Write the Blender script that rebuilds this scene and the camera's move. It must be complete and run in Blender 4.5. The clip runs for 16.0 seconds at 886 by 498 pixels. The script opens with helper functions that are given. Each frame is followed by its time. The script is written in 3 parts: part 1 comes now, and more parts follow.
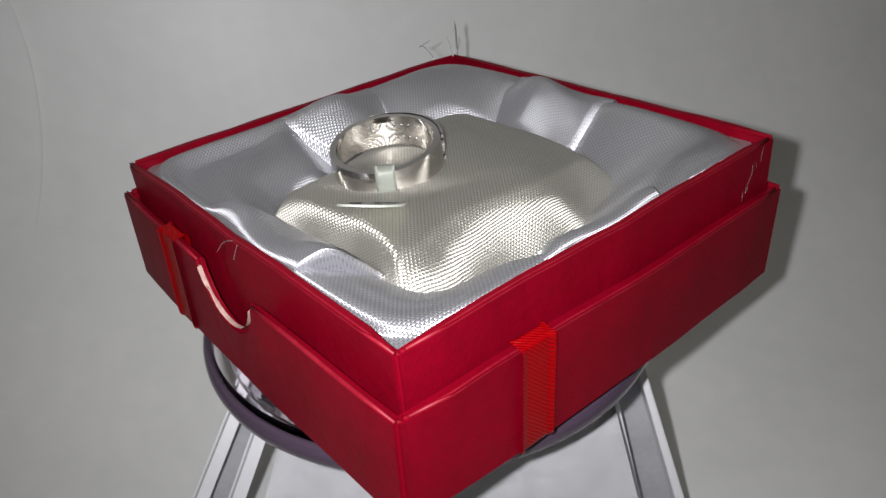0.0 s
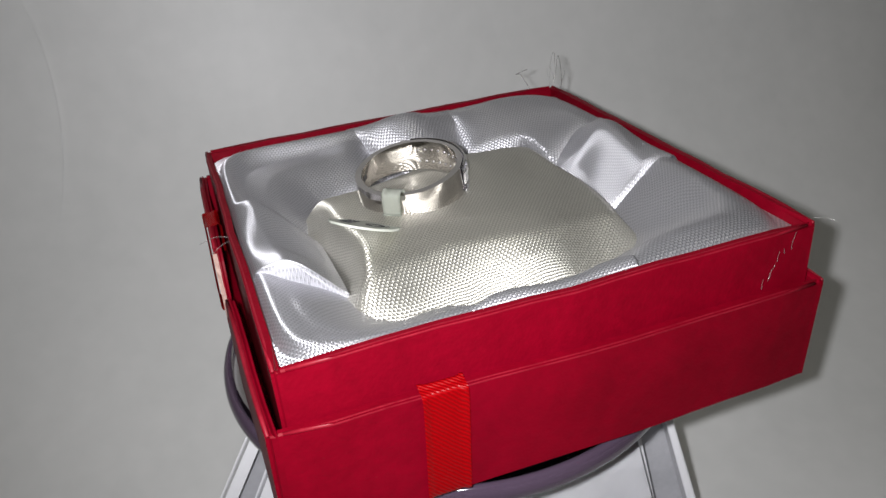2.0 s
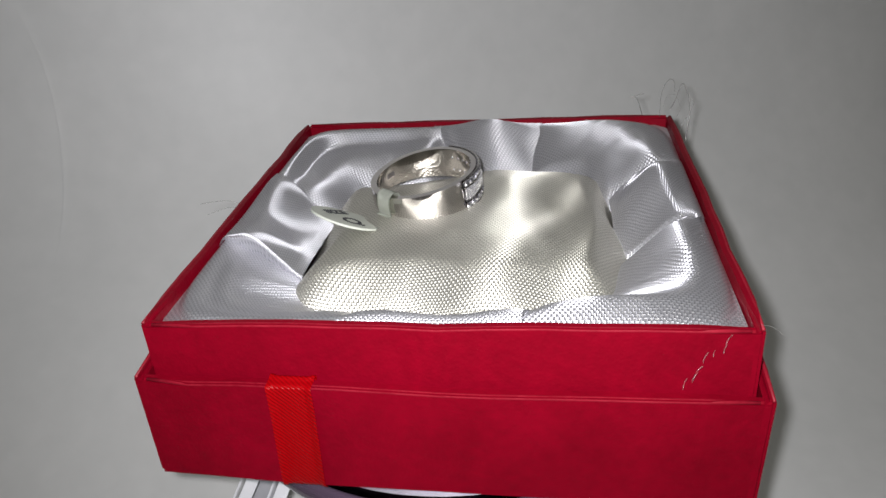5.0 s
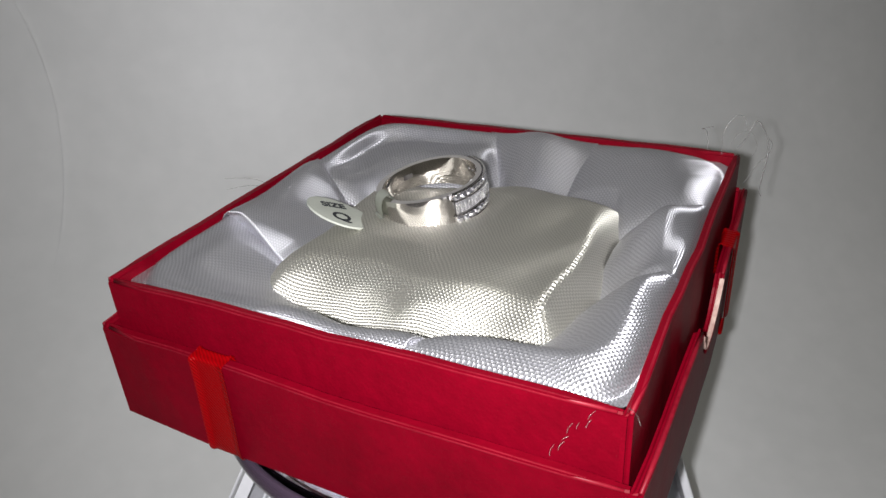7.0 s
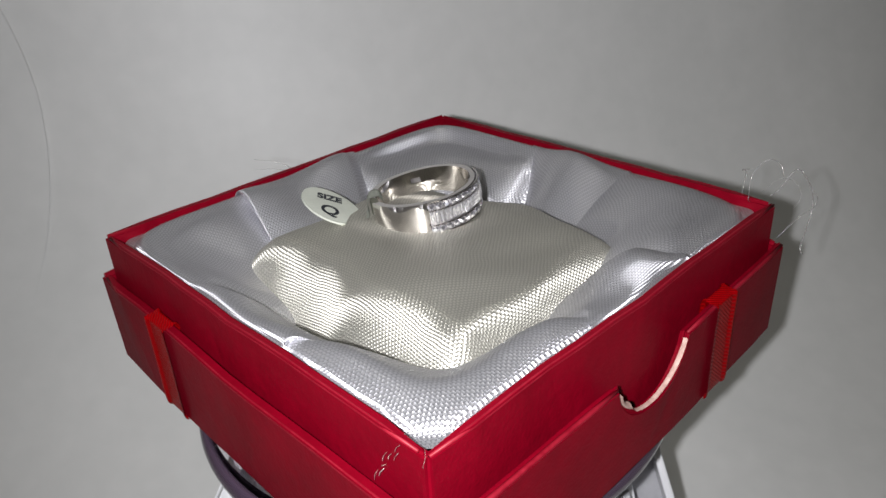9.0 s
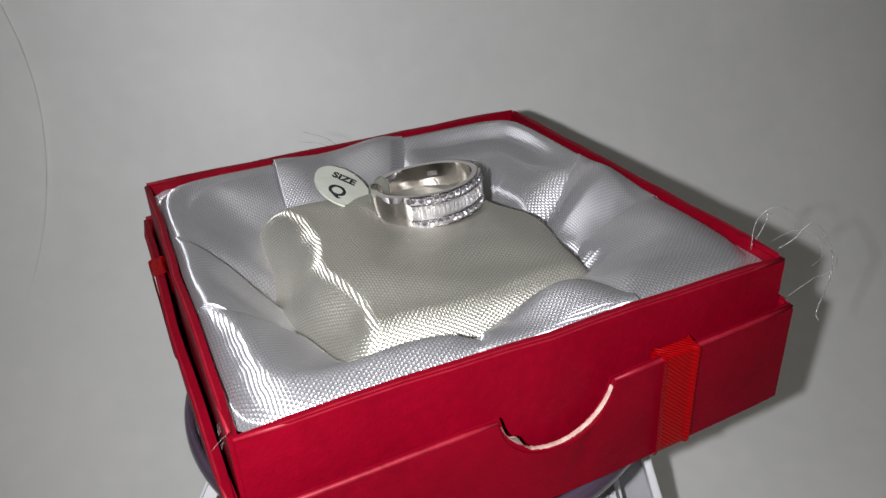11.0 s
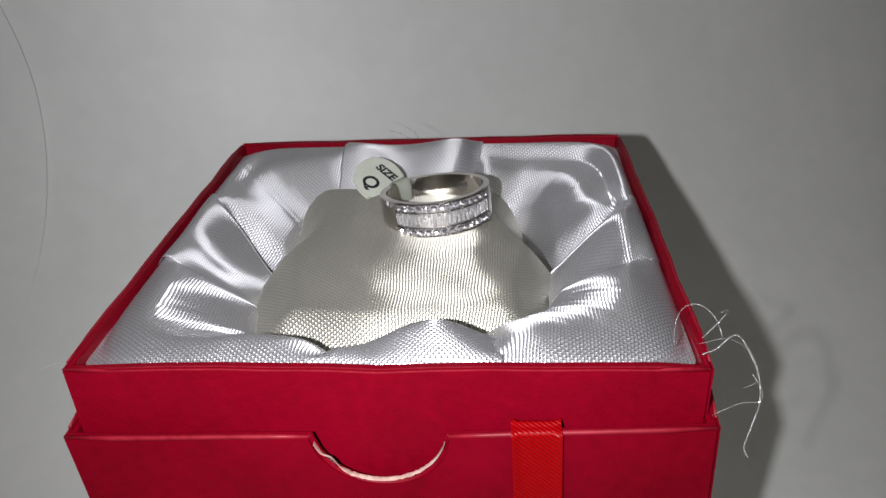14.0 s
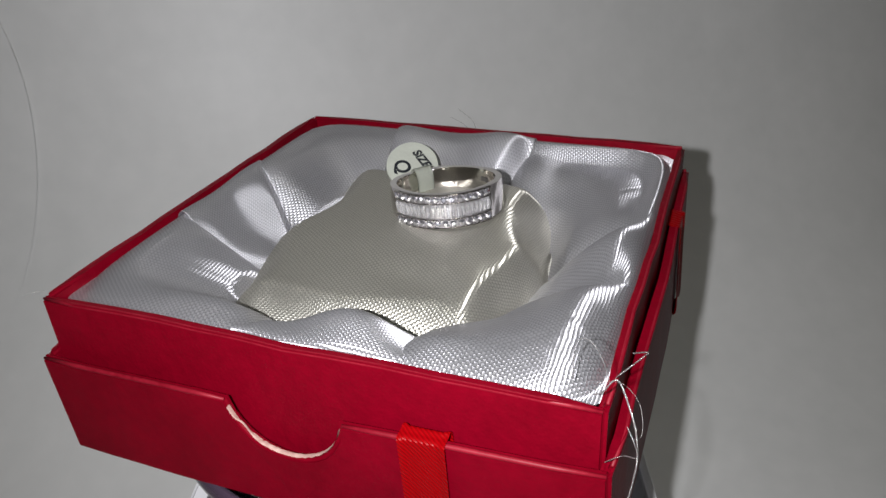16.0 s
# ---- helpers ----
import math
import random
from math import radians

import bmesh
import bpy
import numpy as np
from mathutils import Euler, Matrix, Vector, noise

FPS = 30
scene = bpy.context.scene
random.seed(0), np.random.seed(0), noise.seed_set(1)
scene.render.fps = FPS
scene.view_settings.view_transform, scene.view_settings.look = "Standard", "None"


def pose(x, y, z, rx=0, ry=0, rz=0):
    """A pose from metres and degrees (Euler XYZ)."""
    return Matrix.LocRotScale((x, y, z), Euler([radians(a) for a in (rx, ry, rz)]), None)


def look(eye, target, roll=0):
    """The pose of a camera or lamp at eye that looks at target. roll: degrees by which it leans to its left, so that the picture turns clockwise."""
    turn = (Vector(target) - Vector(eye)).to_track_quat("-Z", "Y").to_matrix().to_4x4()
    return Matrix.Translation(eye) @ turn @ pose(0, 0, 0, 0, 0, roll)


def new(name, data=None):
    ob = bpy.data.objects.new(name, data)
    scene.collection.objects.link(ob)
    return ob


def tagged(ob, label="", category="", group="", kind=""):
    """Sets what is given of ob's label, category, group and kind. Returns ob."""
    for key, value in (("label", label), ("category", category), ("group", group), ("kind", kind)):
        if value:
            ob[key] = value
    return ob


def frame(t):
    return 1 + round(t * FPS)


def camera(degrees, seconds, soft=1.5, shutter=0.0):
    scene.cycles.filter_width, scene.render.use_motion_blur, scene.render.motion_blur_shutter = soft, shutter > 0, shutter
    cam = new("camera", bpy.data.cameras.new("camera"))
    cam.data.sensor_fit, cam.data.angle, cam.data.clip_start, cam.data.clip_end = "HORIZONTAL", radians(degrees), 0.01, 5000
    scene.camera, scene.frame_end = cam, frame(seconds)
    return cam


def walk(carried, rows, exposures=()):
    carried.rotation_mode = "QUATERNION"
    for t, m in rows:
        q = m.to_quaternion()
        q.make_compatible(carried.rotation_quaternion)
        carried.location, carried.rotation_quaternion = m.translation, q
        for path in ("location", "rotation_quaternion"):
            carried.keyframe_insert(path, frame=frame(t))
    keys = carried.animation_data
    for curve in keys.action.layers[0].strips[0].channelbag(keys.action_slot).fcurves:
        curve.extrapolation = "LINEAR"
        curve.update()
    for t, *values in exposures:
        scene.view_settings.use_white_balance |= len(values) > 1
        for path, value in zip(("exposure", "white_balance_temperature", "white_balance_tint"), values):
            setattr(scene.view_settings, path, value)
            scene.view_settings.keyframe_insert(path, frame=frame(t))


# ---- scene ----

# A jewellery box turns on a small turntable before a hand-held camera; world origin lies under the turning axis, z = 0 is the white base.
RIM = 0.12                       # height of the gift box's rim
RATE, PHASE = -9.397, 37.16      # turn of the plate: degrees a second, degrees at the start
SHIFT = Vector((0.0011, -0.0012, RIM))   # the box's middle, seen from the turning axis

cam = camera(60.17, 16.0)
PATH = [
    (0, -0.00007, -0.13377, 0.05998, -0.47, -31.84, -5.48),
    (0.5, -0.00050, -0.13355, 0.06003, -1.62, -31.06, -4.16),
    (1, -0.00044, -0.13405, 0.06136, -0.03, -30.29, -4.99),
    (1.5, -0.00168, -0.13369, 0.06111, 0.31, -30.16, -5.30),
    (2, -0.00274, -0.13323, 0.06058, 0.06, -29.77, -5.23),
    (2.5, -0.00308, -0.13300, 0.05971, 0.30, -29.62, -5.82),
    (3, -0.00377, -0.13227, 0.05881, -0.41, -29.51, -5.64),
    (3.5, -0.00443, -0.13201, 0.05894, -0.62, -29.43, -5.16),
    (4, -0.00504, -0.13245, 0.05960, -0.58, -29.06, -5.29),
    (6.5, -0.00380, -0.12982, 0.06000, 0.18, -28.56, -5.25),
    (7, -0.00247, -0.12931, 0.06108, 0.22, -28.66, -4.90),
    (7.5, 0.00002, -0.12822, 0.06107, -0.68, -28.23, -4.34),
    (8, -0.00023, -0.12867, 0.06119, -0.23, -27.88, -4.57),
    (8.5, 0.00016, -0.12862, 0.06064, -0.07, -27.90, -4.71),
    (11, 0.00423, -0.12807, 0.06027, 0.47, -28.36, -4.34),
    (11.5, 0.00509, -0.12863, 0.05948, 1.09, -27.88, -4.28),
    (12, 0.00468, -0.12806, 0.05943, 1.26, -27.86, -4.52),
    (12.5, 0.00519, -0.12816, 0.05983, 1.41, -27.94, -4.60),
    (13, 0.00503, -0.12838, 0.05972, 0.96, -27.93, -4.13),
    (13.5, 0.00593, -0.12831, 0.05948, 1.58, -27.72, -4.41),
    (14, 0.00749, -0.12785, 0.05975, 1.08, -27.68, -4.24),
    (14.5, 0.00748, -0.12779, 0.05955, 1.23, -27.59, -4.32),
    (15, 0.00691, -0.12794, 0.05982, 0.74, -27.78, -4.20),
    (15.5, 0.00561, -0.12850, 0.05937, 0.37, -27.72, -4.53),
    (16, 0.00466, -0.12817, 0.05796, 0.00, -27.80, -4.25),
]
walk(cam, [(t, pose(x, y, RIM + z, 90 + pitch, 0, yaw) @ pose(0, 0, 0, 0, 0, roll)) for t, x, y, z, yaw, pitch, roll in PATH],
     [(0, -0.05), (2, 0.0), (4, -0.02), (8.5, 0.08), (11, 0.04), (13.5, -0.06), (15, -0.14), (16, -0.13)])

# ---- light: the phone's small lamp beside the lens, and an added overhead fill ----
world = bpy.data.worlds.new("room_air")
scene.world = world
world.use_nodes = True
world.node_tree.nodes["Background"].inputs[0].default_value = (0.9, 0.88, 0.85, 1)
world.node_tree.nodes["Background"].inputs[1].default_value = 0.02


def lamp(name, kind, watts, colour, m, size):
    data = bpy.data.lights.new(name, kind)
    data.energy, data.color = watts, colour
    if kind == "AREA":
        data.shape, data.size = "DISK", size
    else:
        data.shadow_soft_size = size
    ob = new(name, data)
    ob.matrix_world = m
    return ob


phone = lamp("phone_lamp", "SPOT", 1.42, (0.97, 0.967, 1.0), look((-0.0086, -0.1315, RIM + 0.0622), (0.004, 0.04, RIM - 0.008)), 0.0016)
phone.data.spot_size, phone.data.spot_blend = radians(124), 1.0
# unseen fill from above, added to lift the shadows
lamp("overhead_fill_light", "AREA", 2.9, (1.0, 0.97, 0.86), pose(0.2, -0.3, 2.02), 0.5)


# ---- materials ----
def material(name, colour, rough=0.5, metal=0.0, spec=0.5):
    m = bpy.data.materials.new(name)
    m.use_nodes = True
    b = m.node_tree.nodes["Principled BSDF"]
    b.inputs["Base Color"].default_value = (*colour, 1)
    b.inputs["Roughness"].default_value = rough
    b.inputs["Metallic"].default_value = metal
    b.inputs["Specular IOR Level"].default_value = spec
    return m, m.node_tree, b


def node(tree, kind, **values):
    n = tree.nodes.new(kind)
    for key, value in values.items():
        if key in n.inputs:
            n.inputs[key].default_value = value
    return n


def mottle(tree, b, colour, dark, scale, amount=1.0, detail=5.0, source="Object"):
    """Two-scale colour variation between colour and dark."""
    co = tree.nodes.new("ShaderNodeTexCoord")
    big = node(tree, "ShaderNodeTexNoise", Scale=scale, Detail=detail, Roughness=0.6)
    fine = node(tree, "ShaderNodeTexNoise", Scale=scale * 9, Detail=3.0)
    tree.links.new(co.outputs[source], big.inputs["Vector"])
    tree.links.new(co.outputs[source], fine.inputs["Vector"])
    add = tree.nodes.new("ShaderNodeMath")
    add.operation = "MULTIPLY_ADD"
    tree.links.new(fine.outputs["Fac"], add.inputs[0])
    add.inputs[1].default_value = 0.5
    tree.links.new(big.outputs["Fac"], add.inputs[2])
    ramp = tree.nodes.new("ShaderNodeValToRGB")
    ramp.color_ramp.elements[0].position, ramp.color_ramp.elements[0].color = 0.5, (*dark, 1)
    ramp.color_ramp.elements[1].position, ramp.color_ramp.elements[1].color = 1.0, (*colour, 1)
    tree.links.new(add.outputs[0], ramp.inputs[0])
    tree.links.new(ramp.outputs[0], b.inputs["Base Color"])
    return add.outputs[0]


def relief(tree, b, height, strength, distance):
    bump = node(tree, "ShaderNodeBump", Strength=strength, Distance=distance)
    tree.links.new(height, bump.inputs["Height"])
    tree.links.new(bump.outputs[0], b.inputs["Normal"])
    return bump


def paper_red():
    m, tree, b = material("red_leatherette_paper", (0.2, 0.0003, 0.012), 0.5, 0, 0.10)
    h = mottle(tree, b, (0.192, 0.0002, 0.0090), (0.132, 0.0001, 0.0060), 62, detail=6.0)
    bump = relief(tree, b, h, 0.4, 0.0003)
    # fine leather grain over the soft dents
    co = tree.nodes.new("ShaderNodeTexCoord")
    grain = node(tree, "ShaderNodeTexVoronoi", Scale=1700.0)
    tree.links.new(co.outputs["Object"], grain.inputs["Vector"])
    fine = node(tree, "ShaderNodeBump", Strength=0.25, Distance=0.00012)
    tree.links.new(grain.outputs["Distance"], fine.inputs["Height"])
    tree.links.new(bump.outputs[0], fine.inputs["Normal"])
    tree.links.new(fine.outputs[0], b.inputs["Normal"])
    return m


def satin(name, colour, dark, weave):
    """Woven satin: staggered rounded floats, each with its own glint."""
    m, tree, b = material(name, colour, 0.38, 0.68, 0.8)
    link = tree.links.new

    def calc(op, x, y=None):
        n = tree.nodes.new("ShaderNodeMath")
        n.operation = op
        for slot, value in enumerate((x, y)):
            if value is None:
                continue
            if isinstance(value, (int, float)):
                n.inputs[slot].default_value = value
            else:
                link(value, n.inputs[slot])
        return n.outputs[0]
    co = tree.nodes.new("ShaderNodeTexCoord")
    wob = node(tree, "ShaderNodeTexNoise", Scale=120.0, Detail=2.0)
    link(co.outputs["UV"], wob.inputs["Vector"])
    sep = tree.nodes.new("ShaderNodeSeparateXYZ")
    link(co.outputs["UV"], sep.inputs[0])
    bend = calc("MULTIPLY", calc("SUBTRACT", wob.outputs["Fac"], 0.5), 0.0012)
    x, y = calc("ADD", sep.outputs[0], bend), calc("ADD", sep.outputs[1], bend)
    rows = calc("DIVIDE", y, 0.00049)
    fy = calc("SUBTRACT", calc("MULTIPLY", calc("FRACT", rows), 2.0), 1.0)
    shift = calc("MULTIPLY", calc("FLOOR", rows), 0.5)
    fx = calc("SUBTRACT", calc("MULTIPLY", calc("FRACT", calc("ADD", calc("DIVIDE", x, 0.00075), shift)), 2.0), 1.0)
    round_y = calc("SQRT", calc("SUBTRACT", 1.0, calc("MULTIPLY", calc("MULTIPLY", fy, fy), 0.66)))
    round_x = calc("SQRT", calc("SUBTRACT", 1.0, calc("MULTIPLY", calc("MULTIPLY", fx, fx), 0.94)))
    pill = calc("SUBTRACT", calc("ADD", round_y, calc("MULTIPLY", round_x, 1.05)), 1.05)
    # shade in the gaps between floats is put into the base colour
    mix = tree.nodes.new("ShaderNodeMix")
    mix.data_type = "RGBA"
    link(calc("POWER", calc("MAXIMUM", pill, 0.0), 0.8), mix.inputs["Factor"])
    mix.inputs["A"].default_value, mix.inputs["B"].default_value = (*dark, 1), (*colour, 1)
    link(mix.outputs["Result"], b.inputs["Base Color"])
    bump = relief(tree, b, pill, 1.0, weave)
    # warp and weft each shine in a streak across their own threads
    tangent = tree.nodes.new("ShaderNodeTangent")
    tangent.direction_type = "UV_MAP"
    soft = node(tree, "ShaderNodeBump", Strength=0.34, Distance=weave)
    link(pill, soft.inputs["Height"])
    gloss = []
    for turn in (0.0, 0.25):
        g = tree.nodes.new("ShaderNodeBsdfAnisotropic")
        g.inputs["Roughness"].default_value = 0.47
        g.inputs["Anisotropy"].default_value = 0.85
        g.inputs["Rotation"].default_value = turn
        link(mix.outputs["Result"], g.inputs["Color"])
        link(tangent.outputs[0], g.inputs["Tangent"])
        link(soft.outputs[0], g.inputs["Normal"])
        gloss.append(g)
    both = tree.nodes.new("ShaderNodeMixShader")
    both.inputs[0].default_value = 0.5
    link(gloss[0].outputs[0], both.inputs[1])
    link(gloss[1].outputs[0], both.inputs[2])
    cloth = tree.nodes.new("ShaderNodeMixShader")
    cloth.inputs[0].default_value = 0.42
    link(b.outputs[0], cloth.inputs[1])
    link(both.outputs[0], cloth.inputs[2])
    link(cloth.outputs[0], tree.nodes["Material Output"].inputs["Surface"])
    return m


def plastic_white():
    m, tree, b = material("white_backdrop_paper", (0.75, 0.75, 0.74), 0.42, 0, 0.4)
    h = mottle(tree, b, (0.78, 0.78, 0.765), (0.70, 0.705, 0.69), 14)
    relief(tree, b, h, 0.04, 0.0006)
    return m


RED = paper_red()
# rubbed wall edges; the lighter red also stands in for their highlight
WORN_GLINT, _t, _b = material("worn_glint_red_paper", (0.3, 0.015, 0.03), 0.5, 0, 0.3)
mottle(_t, _b, (0.275, 0.010, 0.024), (0.160, 0.0004, 0.0080), 150)
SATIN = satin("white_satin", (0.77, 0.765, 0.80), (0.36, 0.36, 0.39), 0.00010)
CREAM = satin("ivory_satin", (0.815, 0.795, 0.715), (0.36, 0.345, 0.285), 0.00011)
WHITE = plastic_white()
RIBBON, _t, _b = material("red_satin_ribbon", (0.27, 0.0002, 0.002), 0.38, 0.0, 0.14)
_co = _t.nodes.new("ShaderNodeTexCoord")
_w = node(_t, "ShaderNodeTexWave", Scale=800.0, Distortion=1.5)
_w.bands_direction = "DIAGONAL"
_t.links.new(_co.outputs["Object"], _w.inputs["Vector"])
_r = _t.nodes.new("ShaderNodeValToRGB")
_r.color_ramp.elements[0].color, _r.color_ramp.elements[1].color = (0.19, 0.0002, 0.0015, 1), (0.28, 0.0002, 0.002, 1)
_t.links.new(_w.outputs["Fac"], _r.inputs[0])
_t.links.new(_r.outputs[0], _b.inputs["Base Color"])
relief(_t, _b, _w.outputs["Fac"], 0.5, 0.00015)
CARD, _t, _b = material("torn_grey_card", (0.62, 0.45, 0.38), 0.9)
mottle(_t, _b, (0.60, 0.45, 0.38), (0.36, 0.20, 0.17), 700)
SILVER, _t, _b = material("polished_silver", (0.74, 0.71, 0.69), 0.06, 1.0)
_h = mottle(_t, _b, (0.74, 0.71, 0.69), (0.64, 0.61, 0.59), 300)
relief(_t, _b, _h, 0.03, 0.0001)
OXIDE, _t, _b = material("satin_silver", (0.8, 0.79, 0.78), 0.38, 1.0)
mottle(_t, _b, (0.72, 0.70, 0.70), (0.42, 0.40, 0.41), 900)
STONE, _t, _b = material("clear_cut_stone", (1.0, 0.99, 1.0), 0.01)
_b.inputs["Transmission Weight"].default_value = 0.8
_b.inputs["IOR"].default_value = 2.1
SPARK, _t, _b = material("clear_round_stone", (0.95, 0.94, 1.0), 0.03, 0.92)
TAG, _t, _b = material("pale_plastic_tag", (0.70, 0.74, 0.63), 0.45)
mottle(_t, _b, (0.54, 0.56, 0.49), (0.46, 0.48, 0.42), 220)
INK, _, _ = material("black_ink", (0.012, 0.014, 0.02), 0.5)
THREAD, _t, _b = material("clear_nylon_thread", (0.62, 0.60, 0.58), 0.2, 0.0, 0.8)
_b.inputs["Transmission Weight"].default_value = 0.7
GLITTER, _t, _b = material("silver_tinsel_thread", (0.85, 0.83, 0.80), 0.25, 0.75)
_h = mottle(_t, _b, (0.95, 0.93, 0.92), (0.30, 0.29, 0.29), 1900)
relief(_t, _b, _h, 0.8, 0.0004)
ACRYLIC, _t, _b = material("clear_acrylic", (0.93, 0.90, 0.95), 0.05)
_b.inputs["Transmission Weight"].default_value = 1.0
_b.inputs["IOR"].default_value = 1.49
SMOKE, _t, _b = material("violet_smoke_acrylic", (0.11, 0.075, 0.115), 0.07, 0.0, 0.8)
_b.inputs["Transmission Weight"].default_value = 0.45
_b.inputs["IOR"].default_value = 1.49
STANDW, _t, _b = material("glossy_white_plastic", (0.78, 0.78, 0.80), 0.25)
mottle(_t, _b, (0.88, 0.88, 0.90), (0.82, 0.82, 0.85), 40)
STANDG, _t, _b = material("grey_plastic", (0.42, 0.42, 0.44), 0.4)
mottle(_t, _b, (0.46, 0.46, 0.48), (0.36, 0.36, 0.38), 60)
DARK, _t, _b = material("black_rubber", (0.02, 0.02, 0.022), 0.6)
ROOM, _t, _b = material("room_paint", (0.25, 0.24, 0.23), 0.8)
mottle(_t, _b, (0.27, 0.26, 0.25), (0.22, 0.21, 0.20), 3)
TABLE, _t, _b = material("table_wood", (0.3, 0.2, 0.12), 0.5)
mottle(_t, _b, (0.33, 0.22, 0.13), (0.22, 0.14, 0.08), 8)


# ---- building helpers ----
MOVING = []


def thing(name, label, category, turns=True, group=""):
    ob = tagged(new(name), label, category, group)
    if turns:
        MOVING.append(ob)
    return ob


def link_mesh(name, bm, mat, smooth=False):
    me = bpy.data.meshes.new(name)
    bmesh.ops.recalc_face_normals(bm, faces=bm.faces)
    bm.to_mesh(me)
    bm.free()
    for f in me.polygons:
        f.use_smooth = smooth
    me.materials.append(mat)
    return me


def part(name, bm, mat, parent, label="", smooth=False, m=None):
    """One mesh under a thing or a part; parts of turning things are drawn about the box's middle."""
    root = parent.parent or parent
    ob = new(name, link_mesh(name, bm, mat, smooth))
    ob.parent = parent
    base = Matrix.Translation(SHIFT) if root in MOVING and parent == root else Matrix.Identity(4)
    ob.matrix_local = base @ (m or Matrix.Identity(4))
    if label:
        tagged(ob, label)
    return ob


def box(bm, x0, y0, z0, x1, y1, z1):
    vs = bmesh.ops.create_cube(bm, size=1)["verts"]
    for v in vs:
        v.co = Vector(((x0 + x1) / 2 + v.co.x * (x1 - x0), (y0 + y1) / 2 + v.co.y * (y1 - y0), (z0 + z1) / 2 + v.co.z * (z1 - z0)))
    return vs


def bevel(bm, width, segments=2):
    bmesh.ops.bevel(bm, geom=list(bm.edges), offset=width, segments=segments, affect="EDGES", profile=0.5)


def grid(fn, nu, nv, closed=False, uv=None):
    """A sheet of quads: fn(u, v) with u, v in 0..1; uv(u, v) gives the cloth's own measure."""
    bm = bmesh.new()
    lay = bm.loops.layers.uv.new("UVMap") if uv else None
    rows = [[bm.verts.new(fn(i / nu, j / nv)) for j in range(nv + 1)] for i in range(nu + (0 if closed else 1))]
    for i in range(nu):
        for j in range(nv):
            k = (i + 1) % len(rows)
            f = bm.faces.new((rows[i][j], rows[k][j], rows[k][j + 1], rows[i][j + 1]))
            if lay:
                for loop, (a, b) in zip(f.loops, ((i, j), (i + 1, j), (i + 1, j + 1), (i, j + 1))):
                    loop[lay].uv = uv(a / nu, b / nv)
    return bm


def lay_cloth(bm, fn, nu, nv, inward=False):
    """Cloth measure on a sheet drawn in rays: true lengths along each ray, so that the weave does not stretch on slopes."""
    lay = bm.loops.layers.uv.new("UVMap")
    place = []
    for i in range(nu + 1):
        ray = [Vector(fn(i / nu, j / nv)) for j in range(nv + 1)]
        far = ray[0] if inward else ray[-1]
        way = Vector((far.x, far.y)).normalized()
        arc = Vector((far.x, far.y)).length if inward else 0.0
        line = []
        for j, p in enumerate(ray):
            if j:
                arc += (-1 if inward else 1) * (p - ray[j - 1]).length
            line.append((way.x * arc, way.y * arc))
        place.append(line)
    bm.faces.ensure_lookup_table()
    for n, f in enumerate(bm.faces):
        i, j = divmod(n, nv)
        for loop, (a, b) in zip(f.loops, ((i, j), (i + 1, j), (i + 1, j + 1), (i, j + 1))):
            loop[lay].uv = place[a][b]


def tube(points, radius, sides=6, bm=None):
    bm = bm or bmesh.new()
    rings = []
    for i, p in enumerate(points):
        d = (Vector(points[min(i + 1, len(points) - 1)]) - Vector(points[max(i - 1, 0)])).normalized()
        a = d.orthogonal().normalized()
        b = d.cross(a)
        r = radius * (0.6 if i in (0, len(points) - 1) else 1)
        rings.append([bm.verts.new(Vector(p) + r * (math.cos(k * math.tau / sides) * a + math.sin(k * math.tau / sides) * b)) for k in range(sides)])
    for r0, r1 in zip(rings, rings[1:]):
        for k in range(sides):
            bm.faces.new((r0[k], r0[(k + 1) % sides], r1[(k + 1) % sides], r1[k]))
    bm.faces.new(rings[0])
    bm.faces.new(rings[-1][::-1])
    return bm


def smooth_path(points, n=8):
    """A rounded path through a few points."""
    pts = [Vector(p) for p in points]
    pts = [2 * pts[0] - pts[1]] + pts + [2 * pts[-1] - pts[-2]]
    out = []
    for p0, p1, p2, p3 in zip(pts, pts[1:], pts[2:], pts[3:]):
        for k in range(n):
            t = k / n
            out.append(0.5 * (2 * p1 + (p2 - p0) * t + (2 * p0 - 5 * p1 + 4 * p2 - p3) * t * t + (3 * p1 - p0 - 3 * p2 + p3) * t ** 3))
    return out + [pts[-2]]


def lathe(profile, n=96):
    """A ring body: profile of (radius, height), closed."""
    return grid(lambda u, v: (profile[round(v * len(profile)) % len(profile)][0] * math.cos(u * math.tau), profile[round(v * len(profile)) % len(profile)][0] * math.sin(u * math.tau), profile[round(v * len(profile)) % len(profile)][1]), n, len(profile), closed=True)


def lerp(a, b, t):
    return a + (b - a) * t


def ease(a, b, x):
    t = min(1, max(0, (x - a) / (b - a)))
    return t * t * (3 - 2 * t)


